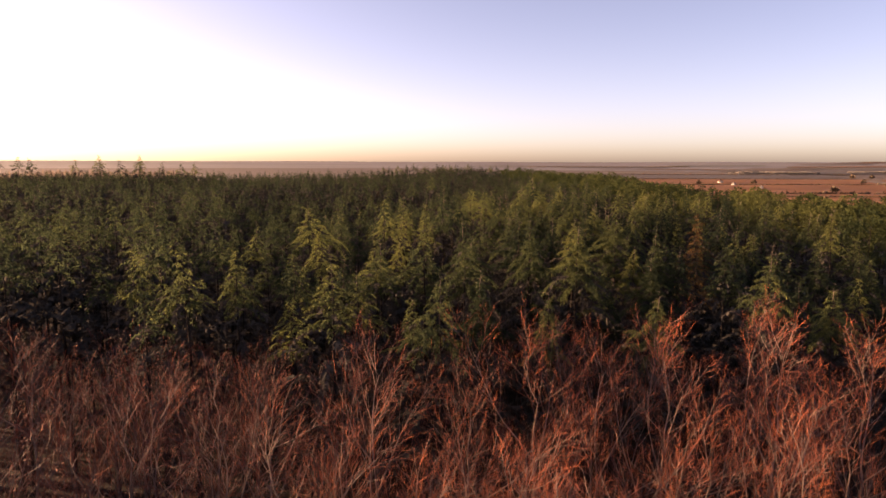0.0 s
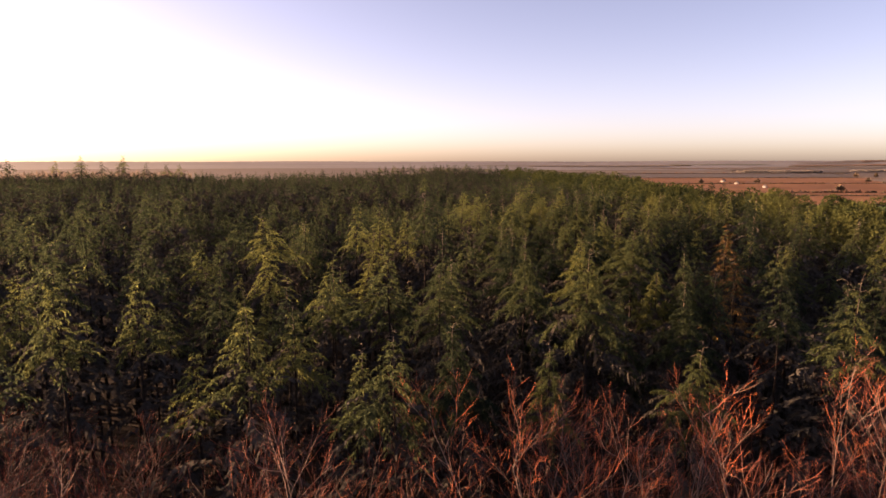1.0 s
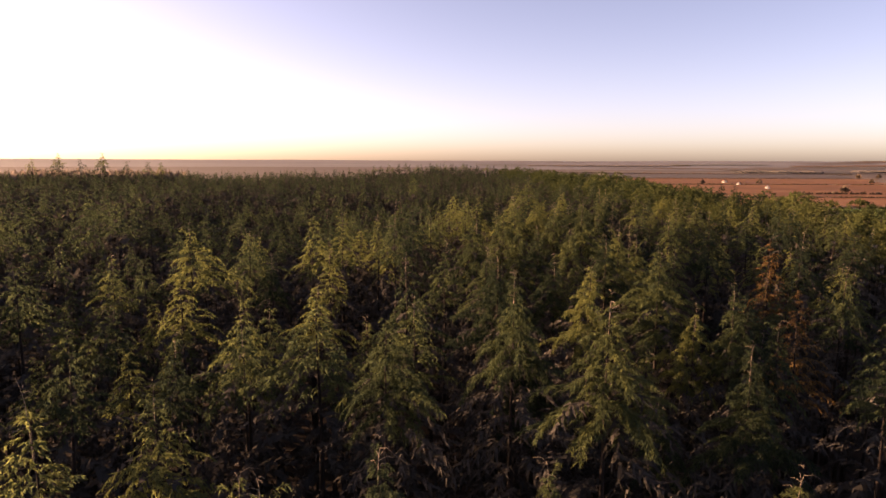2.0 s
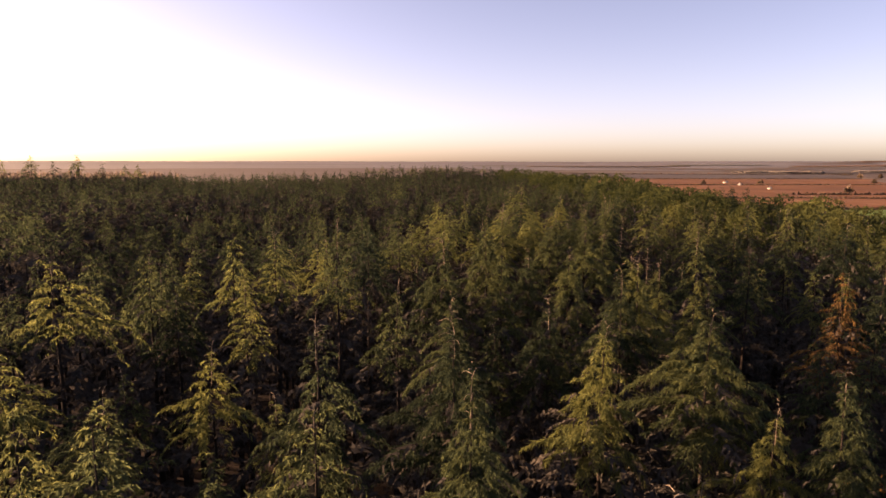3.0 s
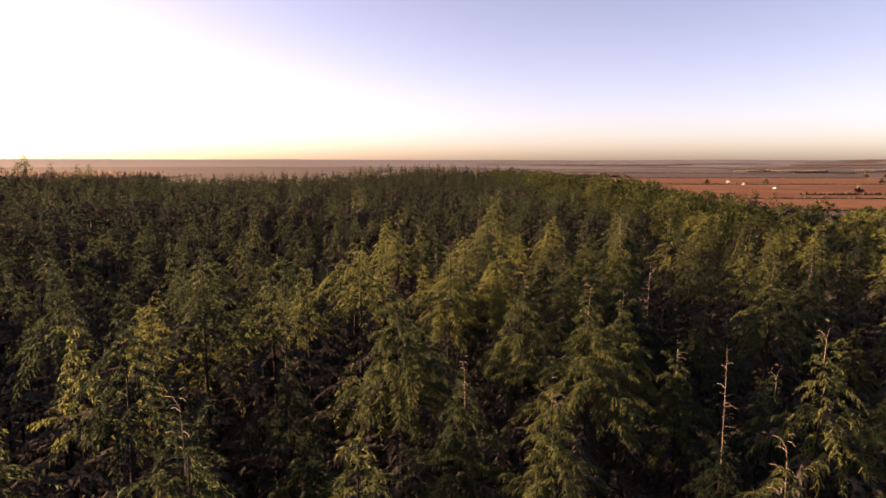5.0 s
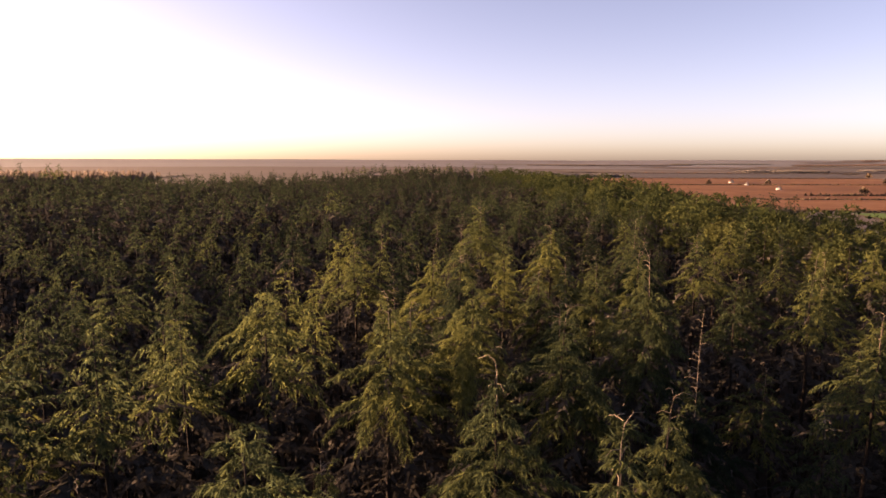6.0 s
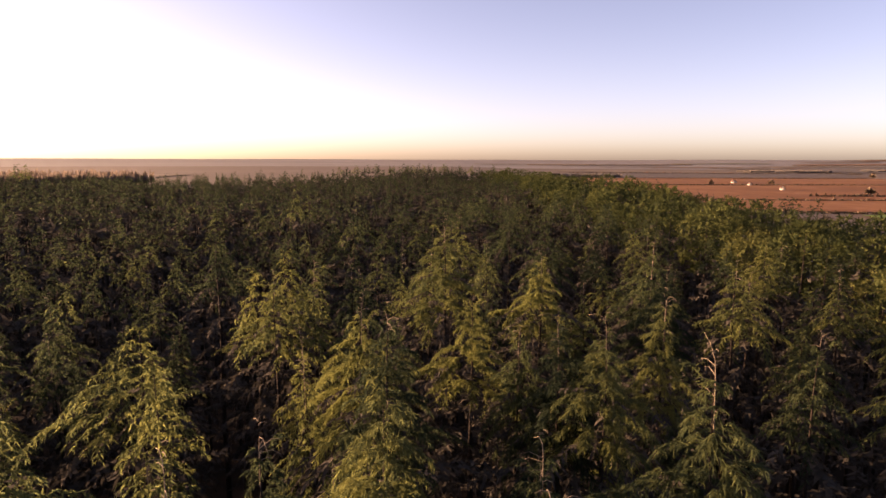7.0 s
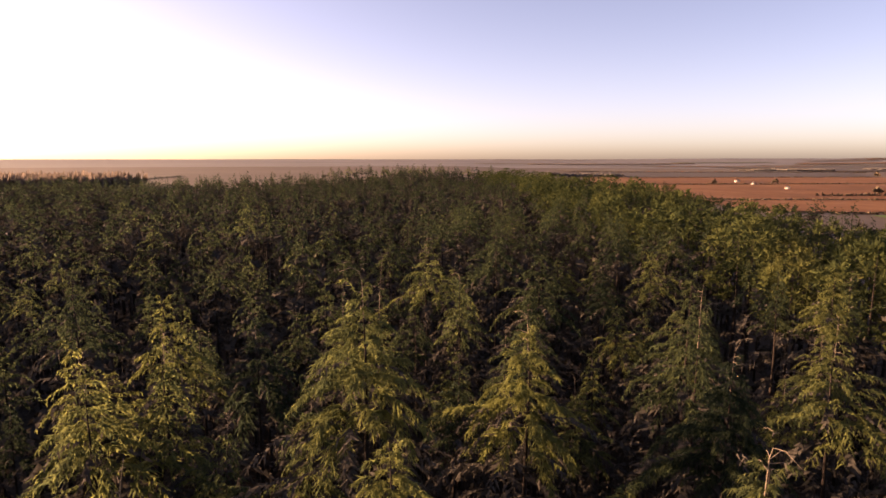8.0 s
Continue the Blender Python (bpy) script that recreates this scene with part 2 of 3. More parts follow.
def conifer_leader(rng, length, hook):
    """The bare pale tip, which nods over, with a few stubs."""
    s = Soup()
    a = rng.uniform(0, 6.28)
    o = np.array([math.cos(a), math.sin(a), 0])
    z0 = TALL - (0.9 if length > 2 else 0.68 * length)
    pts = []
    for i in range(7):
        q = i / 6
        over = max(0, q - 0.6) / 0.4
        pts.append(np.array([0, 0, z0 + length * (q - hook * 0.35 * over ** 2)]) + o * (0.05 * q + hook * length * 0.32 * over ** 1.4))
    s.tube(pts, [0.010 - 0.007 * i / 6 for i in range(7)], 5, True)
    for i in range(8 if length < 2 else 22):
        q = rng.uniform(0.15, 0.95)
        b, l = rng.uniform(0, 6.28), rng.uniform(0.15, 0.45) * (1.25 - q)
        p = np.array([0, 0, z0 + length * q * 0.9]) + o * 0.05 * q
        w = np.array([math.cos(b), math.sin(b), rng.uniform(0.1, 0.6)])
        s.tube([p, p + w * l * 0.6, p + w * l - UP * 0.3 * l], (0.007, 0.005, 0.003), 3)
    return s.arrays()


rng = np.random.default_rng(7)
WIDTHS = (0.62, 0.72, 0.8, 0.9, 1.0, 0.76)
close_crowns = [crown_meshes(conifer_crown(rng, 0.34, 22, 6, 0.9, 3.1, w, 34, 8, 1.9, 6, 6.5)) for w in WIDTHS]
middle_crowns = [crown_meshes(conifer_crown(rng, 0.38, 12, 3, 1.6, 2.9, w, 18, 5, 3.4, 6, 7.0)) for w in WIDTHS]
rust_crown = crown_meshes(conifer_crown(rng, 0.48, 12, 3, 1.1, 4.0, 0.7, 12, 6, 2.0), RUST_NEEDLES)
trunks = [tri_mesh("trunk", *conifer_trunk(rng), BARK) for _ in range(3)]
leaders = [tri_mesh("leader", *conifer_leader(rng, l, h), LEADER_WOOD) for l, h in ((1.3, 0.9), (1.5, 0.3), (1.15, 1.2), (1.8, 0.15), (2.9, 0.12))]
far_crowns = [conifer_crown(rng, 0.44, 8, 2, 2.5, 2.6, w, 13, 3, 6.0, 5, 8.5) for w in (0.65, 0.75, 0.82, 0.9, 0.7)]
tiny_crowns = [conifer_crown(rng, 0.7, 4, 1, 5.6, 2.5, w, 3, 1.5, 16.0, 4, 4.0) for w in (0.62, 0.7, 0.78, 0.86)]

# Tops of the plantation's trees along the flight line, from its near edge inwards: x, y, height.
EDGE_ROWS = [(0.1, 25.0, 15.7), (1.7, 26.2, 15.7), (-4.5, 26.8, 16.2), (-12.8, 27.3, 15.0), (14.3, 27.3, 16.7), (6.6, 30.2, 17.3), (-10.1, 31.3, 16.2), (10.5, 31.3, 15.8), (1.3, 31.9, 16.6), (14.6, 32.1, 16.4), (-0.8, 33.6, 16.9), (-5.2, 34.2, 15.3), (-3.2, 34.3, 15.7), (4.9, 34.4, 17.1), (13.6, 35.7, 15.4), (-3.6, 35.8, 16.2), (12.5, 36.5, 16.4), (1.8, 36.7, 15.7), (11.5, 37.1, 15.4), (4.7, 37.4, 17.2), (13.6, 37.6, 15.8), (8.2, 38.6, 16.8), (1.4, 39.0, 16.7), (11.0, 39.4, 16.9), (-10.0, 39.7, 14.9)]
SECOND_ROWS = [(-17.1, 40.2, 16.7), (-7.9, 41.0, 15.9), (-14.7, 41.1, 16.3), (4.7, 43.1, 16.4), (7.7, 43.1, 16.3), (12.5, 44.0, 16.5), (10.2, 44.1, 17.1), (2.9, 45.3, 16.4), (11.2, 45.7, 17.3), (-9.8, 46.8, 17.1), (-3.0, 47.4, 15.9), (21.1, 47.5, 16.6), (4.5, 47.5, 17.6), (6.7, 47.9, 17.2), (13.0, 48.6, 16.5), (0.2, 49.2, 17.9), (9.8, 50.4, 16.8), (-8.0, 50.4, 16.5), (-4.6, 50.8, 17.4), (8.3, 51.9, 16.6), (13.7, 51.9, 17.1), (-3.1, 52.1, 17.3), (1.0, 52.7, 17.6), (18.6, 52.7, 16.6), (16.3, 53.1, 17.1), (-1.3, 54.8, 16.8)]
THIRD_ROWS = [(11.5, 55.0, 17.6), (6.7, 56.0, 17.3), (10.3, 57.9, 17.4), (13.2, 57.9, 16.8), (-0.2, 60.1, 17.5), (1.9, 60.9, 17.4), (-5.6, 60.9, 16.8), (15.2, 61.7, 17.5), (25.4, 61.8, 16.6), (12.2, 61.9, 17.3), (8.1, 62.3, 17.5), (20.6, 63.3, 16.8), (2.5, 63.8, 16.7), (14.9, 64.1, 18.1), (8.5, 64.3, 16.9), (12.6, 64.4, 16.7), (4.5, 64.4, 17.3), (10.2, 64.9, 17.5), (1.1, 65.7, 16.9), (10.0, 68.4, 17.7), (-4.5, 68.5, 16.4), (5.0, 68.6, 16.5), (14.8, 69.3, 17.3)]
FOURTH_ROWS = [(13.9, 70.2, 17.1), (23.3, 70.7, 16.8), (20.5, 70.8, 16.5), (3.3, 71.3, 16.7), (9.0, 71.5, 17.0), (13.1, 71.5, 16.5), (7.6, 71.5, 16.9), (17.4, 72.9, 17.0), (12.0, 73.8, 16.9), (11.2, 77.1, 18.7), (5.1, 77.5, 16.6), (19.1, 77.6, 16.8), (14.8, 78.5, 17.4), (6.3, 78.6, 16.9), (4.1, 78.7, 16.8), (22.5, 79.4, 16.9), (19.7, 80.8, 17.1), (33.4, 81.7, 16.5), (7.0, 83.3, 16.1), (3.8, 84.0, 16.8)]
INNER_ROWS = [(0.2, 85.3, 17.4), (10.1, 85.9, 17.7), (21.5, 85.9, 17.1), (15.8, 85.9, 16.4), (8.9, 87.2, 17.2), (13.5, 88.9, 16.4), (29.2, 90.0, 16.6), (17.0, 91.1, 17.0), (28.1, 92.2, 16.1), (12.0, 93.5, 17.2), (29.2, 97.0, 15.7), (15.9, 99.6, 17.4), (4.7, 99.8, 17.3), (39.6, 102.6, 15.6), (31.7, 103.6, 17.0), (24.1, 103.9, 17.6), (28.0, 105.9, 16.3), (41.7, 107.2, 15.7), (-1.8, 110.0, 18.3), (46.0, 114.1, 15.9)]
# Trees whose top has died back to a bare pale pole.
DEAD_TOPS = {(8.9, 87.2), (10.1, 85.9), (15.2, 61.7), (7.6, 71.5), (13.7, 51.9)}
RUST_TREES = [(15.7, 38.2, 15.9), (19.2, 46.9, 16.6)]

# The plantation's outline beyond the near edge.
FAR_EDGE = ((-150, 195), (-110, 225), (-60, 240), (-26, 262), (0, 287), (45, 287), (62, 215))


def far_limit(x):
    return float(np.interp(x, [p[0] for p in FAR_EDGE], [p[1] for p in FAR_EDGE]))


def canopy_height(x, y):
    h = 16.5 + 0.5 * noise.noise((x * 0.05, y * 0.05, 0.3)) - 0.03 * max(0, x - 27)
    return h + 2.2 * math.exp(-((x - 2) / 28) ** 2) * max(0, min(1, (y - 235) / 40))


tops = [*EDGE_ROWS, *SECOND_ROWS, *THIRD_ROWS, *FOURTH_ROWS, *INNER_ROWS]
taken = {}


def is_free(x, y, gap):
    cx, cy = int(x // 3), int(y // 3)
    for i in range(cx - 1, cx + 2):
        for j in range(cy - 1, cy + 2):
            for a, b in taken.get((i, j), ()):
                if (a - x) ** 2 + (b - y) ** 2 < gap * gap:
                    return False
    return True


def take(x, y):
    taken.setdefault((int(x // 3), int(y // 3)), []).append((x, y))


for x, y, h in [*tops, *RUST_TREES]:
    take(x, y)
y = 24.5
while y < 290:
    step = 2.8 if y < 110 else 3.2
    x = -0.76 * y - 14
    while x < 61:
        px, py = x + rng.uniform(-0.75, 0.75), y + rng.uniform(-0.75, 0.75)
        if 25.5 + 0.35 * max(0, -px - 3) < py < far_limit(px) and px < 60 + 2 * math.sin(py * 0.1) and px < 0.76 * py + 14 and is_free(px, py, 2.1) and rng.uniform() < 0.9 + 0.25 * noise.noise((px * 0.16, py * 0.16, 4.0)):
            take(px, py)
            tops.append((px, py, canopy_height(px, py) + (rng.normal(-2.0, 0.6) if py < 110 and -0.35 * py < px < 26 else rng.normal(*((-0.1, 0.55) if rng.uniform() < 0.55 else (-1.9, 0.6))))))
        x += step
    y += step


def nearness(t):
    x, y, _ = t
    return abs(x - 0.2 * y) * (1.0 if y > 30 else 1.3) + max(0, y - 78) * 0.75


surveyed = set(tops[:114])
tops.sort(key=nearness)
made = {}
TREE_LABELS = ("green plantation conifer with drooping feathery branches", "green plantation conifer with a bare nodding pale tip", "green plantation conifer with a long dead pale top")
for i, (x, y, h) in enumerate(tops[:298]):
    close = i < 64
    crowns = close_crowns if close else middle_crowns
    v, leader = int(rng.integers(len(crowns))), (0, 1, 2, 3, 0, 2, 9, 9, 9, 9, 9, 9)[int(rng.integers(6 if close and i % 3 else 12))]
    if (x, y) in DEAD_TOPS:
        leader, h = 4, h - 1.9
    key = (close, v, leader)
    s = h / TALL
    lean = (0, 0) if (x, y, h) in surveyed else rng.normal(0, 0.022, 2)
    m = Matrix.LocRotScale((x, y, 0), Euler((lean[0], lean[1], rng.uniform(0, 6.28))), (s * rng.uniform(0.85, 1.15), s * rng.uniform(0.85, 1.15), s))
    if key in made:
        tree = copy_thing(made[key], m)
    else:
        tree = made[key] = tagged(new("conifer_tree"), TREE_LABELS[2 if leader == 4 else leader < 4], "tree", "plantation conifers")
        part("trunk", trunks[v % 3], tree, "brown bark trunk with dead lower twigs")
        part("crown", crowns[v][0], tree, "green feathery needles in drooping plumes")
        tagged(part("lower_canopy", crowns[v][1], tree, "withered brown boughs, toned dark for canopy shade"), kind="stuff")
        if leader < 5:
            part("leader", leaders[leader], tree, "pale bare nodding tip")
        tree.matrix_basis = m
    tree.scale = m.to_scale()
for x, y, h in RUST_TREES:
    tree = tagged(new("conifer_tree"), "rust-brown withered conifer among green ones", "tree", "withered conifers")
    part("trunk", trunks[0], tree)
    part("crown", rust_crown[0], tree, "rust-brown dry needles")
    tagged(part("lower_canopy", rust_crown[1], tree), kind="stuff")
    tree.matrix_basis = Matrix.LocRotScale((x, y, 0), None, (h / TALL,) * 3)

# Pines with rounded, clumpy crowns along the plantation's eastern side.


def pine_crown(rng, tufts, blades, big):
    """A rounded crown of separate upturned tufts at the ends of the boughs."""
    s = Foliage()
    for _ in range(tufts):
        a, z = rng.uniform(0, 6.28), rng.uniform(-0.9, 1)
        r = 2.1 * math.sqrt(max(0.04, 1 - z * z)) * rng.uniform(0.55, 1.05)
        c = np.array([r * math.cos(a), r * math.sin(a), TALL - 2.0 + (1.9 if z > 0 else 3.2) * z])
        w = units(rng.normal(0, 1, (blades, 3)) + np.array([0.4 * math.cos(a), 0.4 * math.sin(a), 0.7]))
        at = c + w * rng.uniform(0.02, 0.2, (blades, 1))
        k = units(np.cross(w, rng.normal(0, 1, (blades, 3)))) * 0.03 * big
        s.spikes(at, at + w * rng.uniform(0.16, 0.34, (blades, 1)) * big ** 0.5, k)
    return s.arrays()


pine_crowns = [(pine_crown(rng, 110, 12, 2.1),) for _ in range(4)]
far_pine_crowns = [(pine_crown(rng, 54, 8, 3.4),) for _ in range(4)]
east, middle, far = [], [], []
# Unseen conifers added west of the view to shade the bare trees.
for y in np.arange(-22.0, 72.0, 3.1):
    for x in np.arange(-46.0 - 0.6 * max(y, 0), -0.76 * max(y, 0) - (12.0 if y < 25 else 15.5), 3.1):
        h = (15.6 + rng.normal(0, 0.6)) / TALL
        far.append((tiny_crowns[int(rng.integers(4))], (x + rng.uniform(-0.8, 0.8), y + rng.uniform(-0.8, 0.8), 0, rng.uniform(0, 6.28), (h, h, h))))
for i, (x, y, h) in enumerate(tops[298:]):
    s = h / TALL
    place = (x, y, 0, rng.uniform(0, 6.28), (s * rng.uniform(0.85, 1.2), s * rng.uniform(0.85, 1.2), s))
    if x > 27 + 4 * math.sin(y * 0.07) and rng.uniform() < 0.55:
        east.append(((pine_crowns if y < 105 else far_pine_crowns)[int(rng.integers(4))], place))
    elif i < 540:
        middle.append((far_crowns[int(rng.integers(5))], place))
    else:
        far.append((tiny_crowns[int(rng.integers(4))], place))
pine_meshes = [tri_mesh("crown", *crown[0], PINE_NEEDLES) for crown in pine_crowns]
east.sort(key=lambda piece: math.hypot(piece[1][0] - 12, max(0, piece[1][1] - 65)))
first_pine = {}
for i, (_, (x, y, _, turn, size)) in enumerate(east[:90]):
    m = Matrix.LocRotScale((x, y, 0), Euler((0, 0, turn)), size)
    if i % 4 in first_pine:
        tree = copy_thing(first_pine[i % 4], m)
    else:
        tree = first_pine[i % 4] = tagged(new("pine_tree"), "round-crowned green pine at the forest edge", "tree", "edge pines")
        part("trunk", trunks[i % 3], tree)
        part("crown", pine_meshes[i % 4], tree, "upturned tufts of green needles")
        tree.matrix_basis = m
    tree.scale = m.to_scale()
east = east[90:]
for name, pieces, mat, label in (("pine_stand", east, PINE_NEEDLES, "stand of round-crowned green pines at the forest edge"), ("conifer_stand", middle, NEEDLES, "dense stand of green conifers deeper in the plantation"), ("far_conifer_stand", far, NEEDLES, "far part of the dense green conifer plantation, with unseen shade trees added west")):
    stand = tagged(new(name), label, "trees", kind="stuff")
    tagged(part("crowns", joined("crowns", [(crown[0], p) for crown, p in pieces], mat), stand), kind="stuff")
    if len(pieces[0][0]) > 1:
        tagged(part("lower_canopy", joined("lower_canopy", [(crown[1], p) for crown, p in pieces], SHADED_DEAD_BOUGH), stand), kind="stuff")
    stem = Soup()
    stem.tube([np.array([0, 0, 0.0]), np.array([0, 0, 9.0]), np.array([0, 0, 15.6])], (0.15, 0.10, 0.012), 3)
    stem = stem.arrays()
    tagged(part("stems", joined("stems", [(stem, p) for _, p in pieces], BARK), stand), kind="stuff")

# Tall dark spruces that stand above the plantation's far western edge.
spruce_mesh = [crown_meshes(far_crowns[k]) for k in range(3)]
for i, (x, h) in enumerate(((-129, 21.0), (-125, 20.6), (-117, 20.2), (-106, 19.9), (-101, 21.2), (-97, 19.3), (-93.4, 19.8), (-89, 21.3), (-86, 19.6), (-81, 19.2), (-77, 18.9), (-70.3, 19.0))):
    spruce = tagged(new("spruce_tree"), "tall dark spruce standing above the plantation edge", "tree", "edge spruces")
    part("trunk", trunks[i % 3], spruce)
    part("crown", spruce_mesh[i % 3][0], spruce)
    tagged(part("lower_canopy", spruce_mesh[i % 3][1], spruce), kind="stuff")
    spruce.matrix_basis = Matrix.LocRotScale((x, 180 + 4 * math.sin(i * 2.1), 0), Euler((0, 0, i * 1.3)), (1.5, 1.5, (h + 0.7) / TALL))

for i in range(17):
    x, h = -27 + 3.5 * i + rng.uniform(-1.2, 1.2), rng.uniform(17.8, 19.4)
    spruce = tagged(new("spruce_tree"), "dark spruce on the plantation's far crest", "tree", "crest spruces")
    part("trunk", trunks[i % 3], spruce)
    part("crown", spruce_mesh[i % 3][0], spruce)
    tagged(part("lower_canopy", spruce_mesh[i % 3][1], spruce), kind="stuff")
    spruce.matrix_basis = Matrix.LocRotScale((x, 281 + rng.uniform(-4, 4), 0), Euler((0, 0, i * 1.7)), (1.7, 1.7, h / TALL))

# ---- bare trees before the plantation ----
BARE_TALL = 15.0


def shoots(rng, pts, count, start, angle, length, rise, n):
    """Side shoots along the polyline pts: count polylines of n pieces that leave it at about that angle and bend upwards."""
    made = []
    whole = len(pts) - 1
    turn = rng.uniform(0, 6.28)
    for i in range(count):
        q = start + (1 - start) * (i + rng.uniform(0.1, 0.95)) / count
        j = min(int(q * whole), whole - 1)
        base = pts[j] + (pts[j + 1] - pts[j]) * (q * whole - j)
        along = unit(pts[j + 1] - pts[j])
        a = unit(np.cross(along, UP + np.array([0.01, 0.02, 0.0])))
        b = np.cross(along, a)
        turn += 2.4 + rng.uniform(-0.7, 0.7)
        out = a * math.cos(turn) + b * math.sin(turn)
        fork = angle * rng.uniform(0.7, 1.3)
        way = unit(along * math.cos(fork) + out * math.sin(fork))
        reach = length * rng.uniform(0.65, 1.2) * (1.15 - 0.55 * q)
        line, at = [base], base
        for _ in range(n):
            way = unit(way + rng.normal(0, 0.09, 3) + UP * rise + WIND)
            at = at + way * reach / n
            line.append(at)
        made.append(line)
    return made


def ribbon(s, rng, line, r0, r1):
    """A thin twig, flat in section, that runs out to a point."""
    side = unit(np.cross(line[-1] - line[0], rng.normal(0, 1, 3)))
    k = len(s.v)
    for i, p in enumerate(line[:-1]):
        r = r0 + (r1 - r0) * i / (len(line) - 1)
        s.v += [p + side * r, p - side * r]
    s.v.append(line[-1])
    m = len(line) - 1
    for i in range(m - 1):
        c = k + 2 * i
        s.f += [(c, c + 1, c + 3), (c, c + 3, c + 2)]
    s.f.append((k + 2 * m - 2, k + 2 * m - 1, k + 2 * m))


WIND = np.array([0.035, 0.01, 0.0])


def bare_tree(rng, forks, spread):
    """Trunk, and limbs with their twigs, of a leafless tree with an ascending, fan-like crown."""
    trunk, limbs = Soup(), []
    stem = [np.array([rng.normal(0, 0.02) * z, rng.normal(0, 0.02) * z, z]) for z in (0.0, 2.0, 4.0, 6.0, 8.0, 9.6)]
    trunk.tube(stem, (0.12, 0.10, 0.085, 0.065, 0.04, 0.022), 7, True)
    for limb in [*shoots(rng, stem, forks, 0.42, 0.62 * spread, 6.6, 0.07, 6), [stem[-1] + (UP + rng.normal(0, 0.05, 3)) * 0.75 * i for i in range(6)]]:
        wood, fine = Soup(), Soup()
        m = len(limb) - 1
        wood.tube(limb, [0.034 - 0.028 * i / m for i in range(m + 1)], 5)
        for bough in shoots(rng, limb, 10, 0.22, 0.62, 2.5, 0.10, 4):
            wood.tube(bough, (0.011, 0.009, 0.007, 0.005, 0.003), 3)
            for twig in shoots(rng, bough, 7, 0.15, 0.6, 1.05, 0.12, 3):
                ribbon(wood if rng.uniform() < 0.35 else fine, rng, twig, 0.0052, 0.0035)
                for tip in shoots(rng, twig, 5, 0.12, 0.5, 0.48, 0.12, 2):
                    ribbon(fine, rng, tip, 0.0034, 0.0022)
        limbs.append((wood, fine))
    top = max(v[2] for pair in limbs for soup in pair for v in soup.v)
    k = np.array([1, 1, BARE_TALL / top], np.float32)

    def stretched(soup):
        v, f = soup.arrays()
        return v * k, f

    return stretched(trunk), [(stretched(wood), stretched(fine)) for wood, fine in limbs]


bare_kinds = []
for forks, spread in ((6, 1.0), (7, 1.15), (6, 0.85), (7, 1.05), (6, 1.2)):
    stem, boughs = bare_tree(rng, forks, spread)
    bare_kinds.append((tri_mesh("trunk", *stem, PALE_BARK), [(tri_mesh("limb", *l, PALE_BARK), tri_mesh("twig_spray", *w, TWIG)) for l, w in boughs]))
# x, y, height of the bare trees that stand out; the belt is filled up between them
BARE_TREES = [(3.6, 22.6, 15.7), (8.3, 23.0, 15.5), (12.8, 23.2, 15.6), (16.4, 23.4, 15.4), (-2.5, 22.0, 15.3), (-4.2, 16.6, 15.0), (-6.2, 18.2, 14.7), (-9.2, 18.6, 14.3), (0.9, 20.9, 14.6), (5.8, 23.4, 14.9), (-17.5, 26.5, 14.0), (-11.2, 24.0, 13.6), (-8.4, 23.6, 13.5), (-0.1, 15.3, 14.1), (2.2, 15.4, 14.1), (4.0, 13.2, 14.6), (10.7, 18.4, 14.5), (-13.5, 19.0, 13.7), (9.0, 20.0, 13.8), (-3.0, 19.2, 13.4), (13.5, 20.0, 14.0), (-1.8, 12.0, 13.2), (7.0, 15.5, 13.4)]
belt = list(BARE_TREES)
for y in np.arange(13.5, 30.0, 3.0):
    for x in [*np.arange(-27.0, -8.0, 2.6), *np.arange(-7.5, 25.0, 3.7)]:
        px, py = x + rng.uniform(-0.9, 0.9), y + rng.uniform(-0.9, 0.9)
        if py < 24.5 + 0.35 * max(0, -px - 3) and all((a - px) ** 2 + (b - py) ** 2 > 5.5 for a, b, _ in belt):
            belt.append((px, py, rng.uniform(11.2, 12.8) + (1.6 if px < -5 or px > 11 else 0)))
first_bare = {}
for i, (x, y, h) in enumerate(belt):
    k = i % 5
    s = h / BARE_TALL
    m = Matrix.LocRotScale((x, y, 0), Euler((0, 0, rng.uniform(-0.9, 0.9))), (s * 1.05, s * 1.05, s))
    if k in first_bare:
        tree = copy_thing(first_bare[k], m)
    else:
        tree = first_bare[k] = tagged(new("bare_tree"), "leafless tree with pale limbs and reddish twigs", "tree", "bare trees at the plantation edge")
        part("trunk", bare_kinds[k][0], tree, "pale grey trunk")
        for limb_mesh, twig_mesh in bare_kinds[k][1]:
            limb = part("limb", limb_mesh, tree, "pale forking limb")
            tagged(part("twig_spray", twig_mesh, limb, "fine reddish brown twigs"), kind="stuff")
        tree.matrix_basis = m
    tree.scale = m.to_scale()

# ---- ground, fields and distance ----
def ground_height(x, y):
    r, az = math.hypot(x, y), math.degrees(math.atan2(x, y))
    z = -4.0 * max(0.0, min(1.0, (x - 66) / 120))
    far = max(0.0, min(1.0, (r - 2200) / 2400))
    ridge = 15 if az < 12 else 15 + 0.4 * min(24, az - 12)
    z += far * far * (3 - 2 * far) * (ridge - z) * (1 + 0.06 * math.sin(az * 0.35) + 0.03 * math.sin(az * 1.3 + 1))
    return z


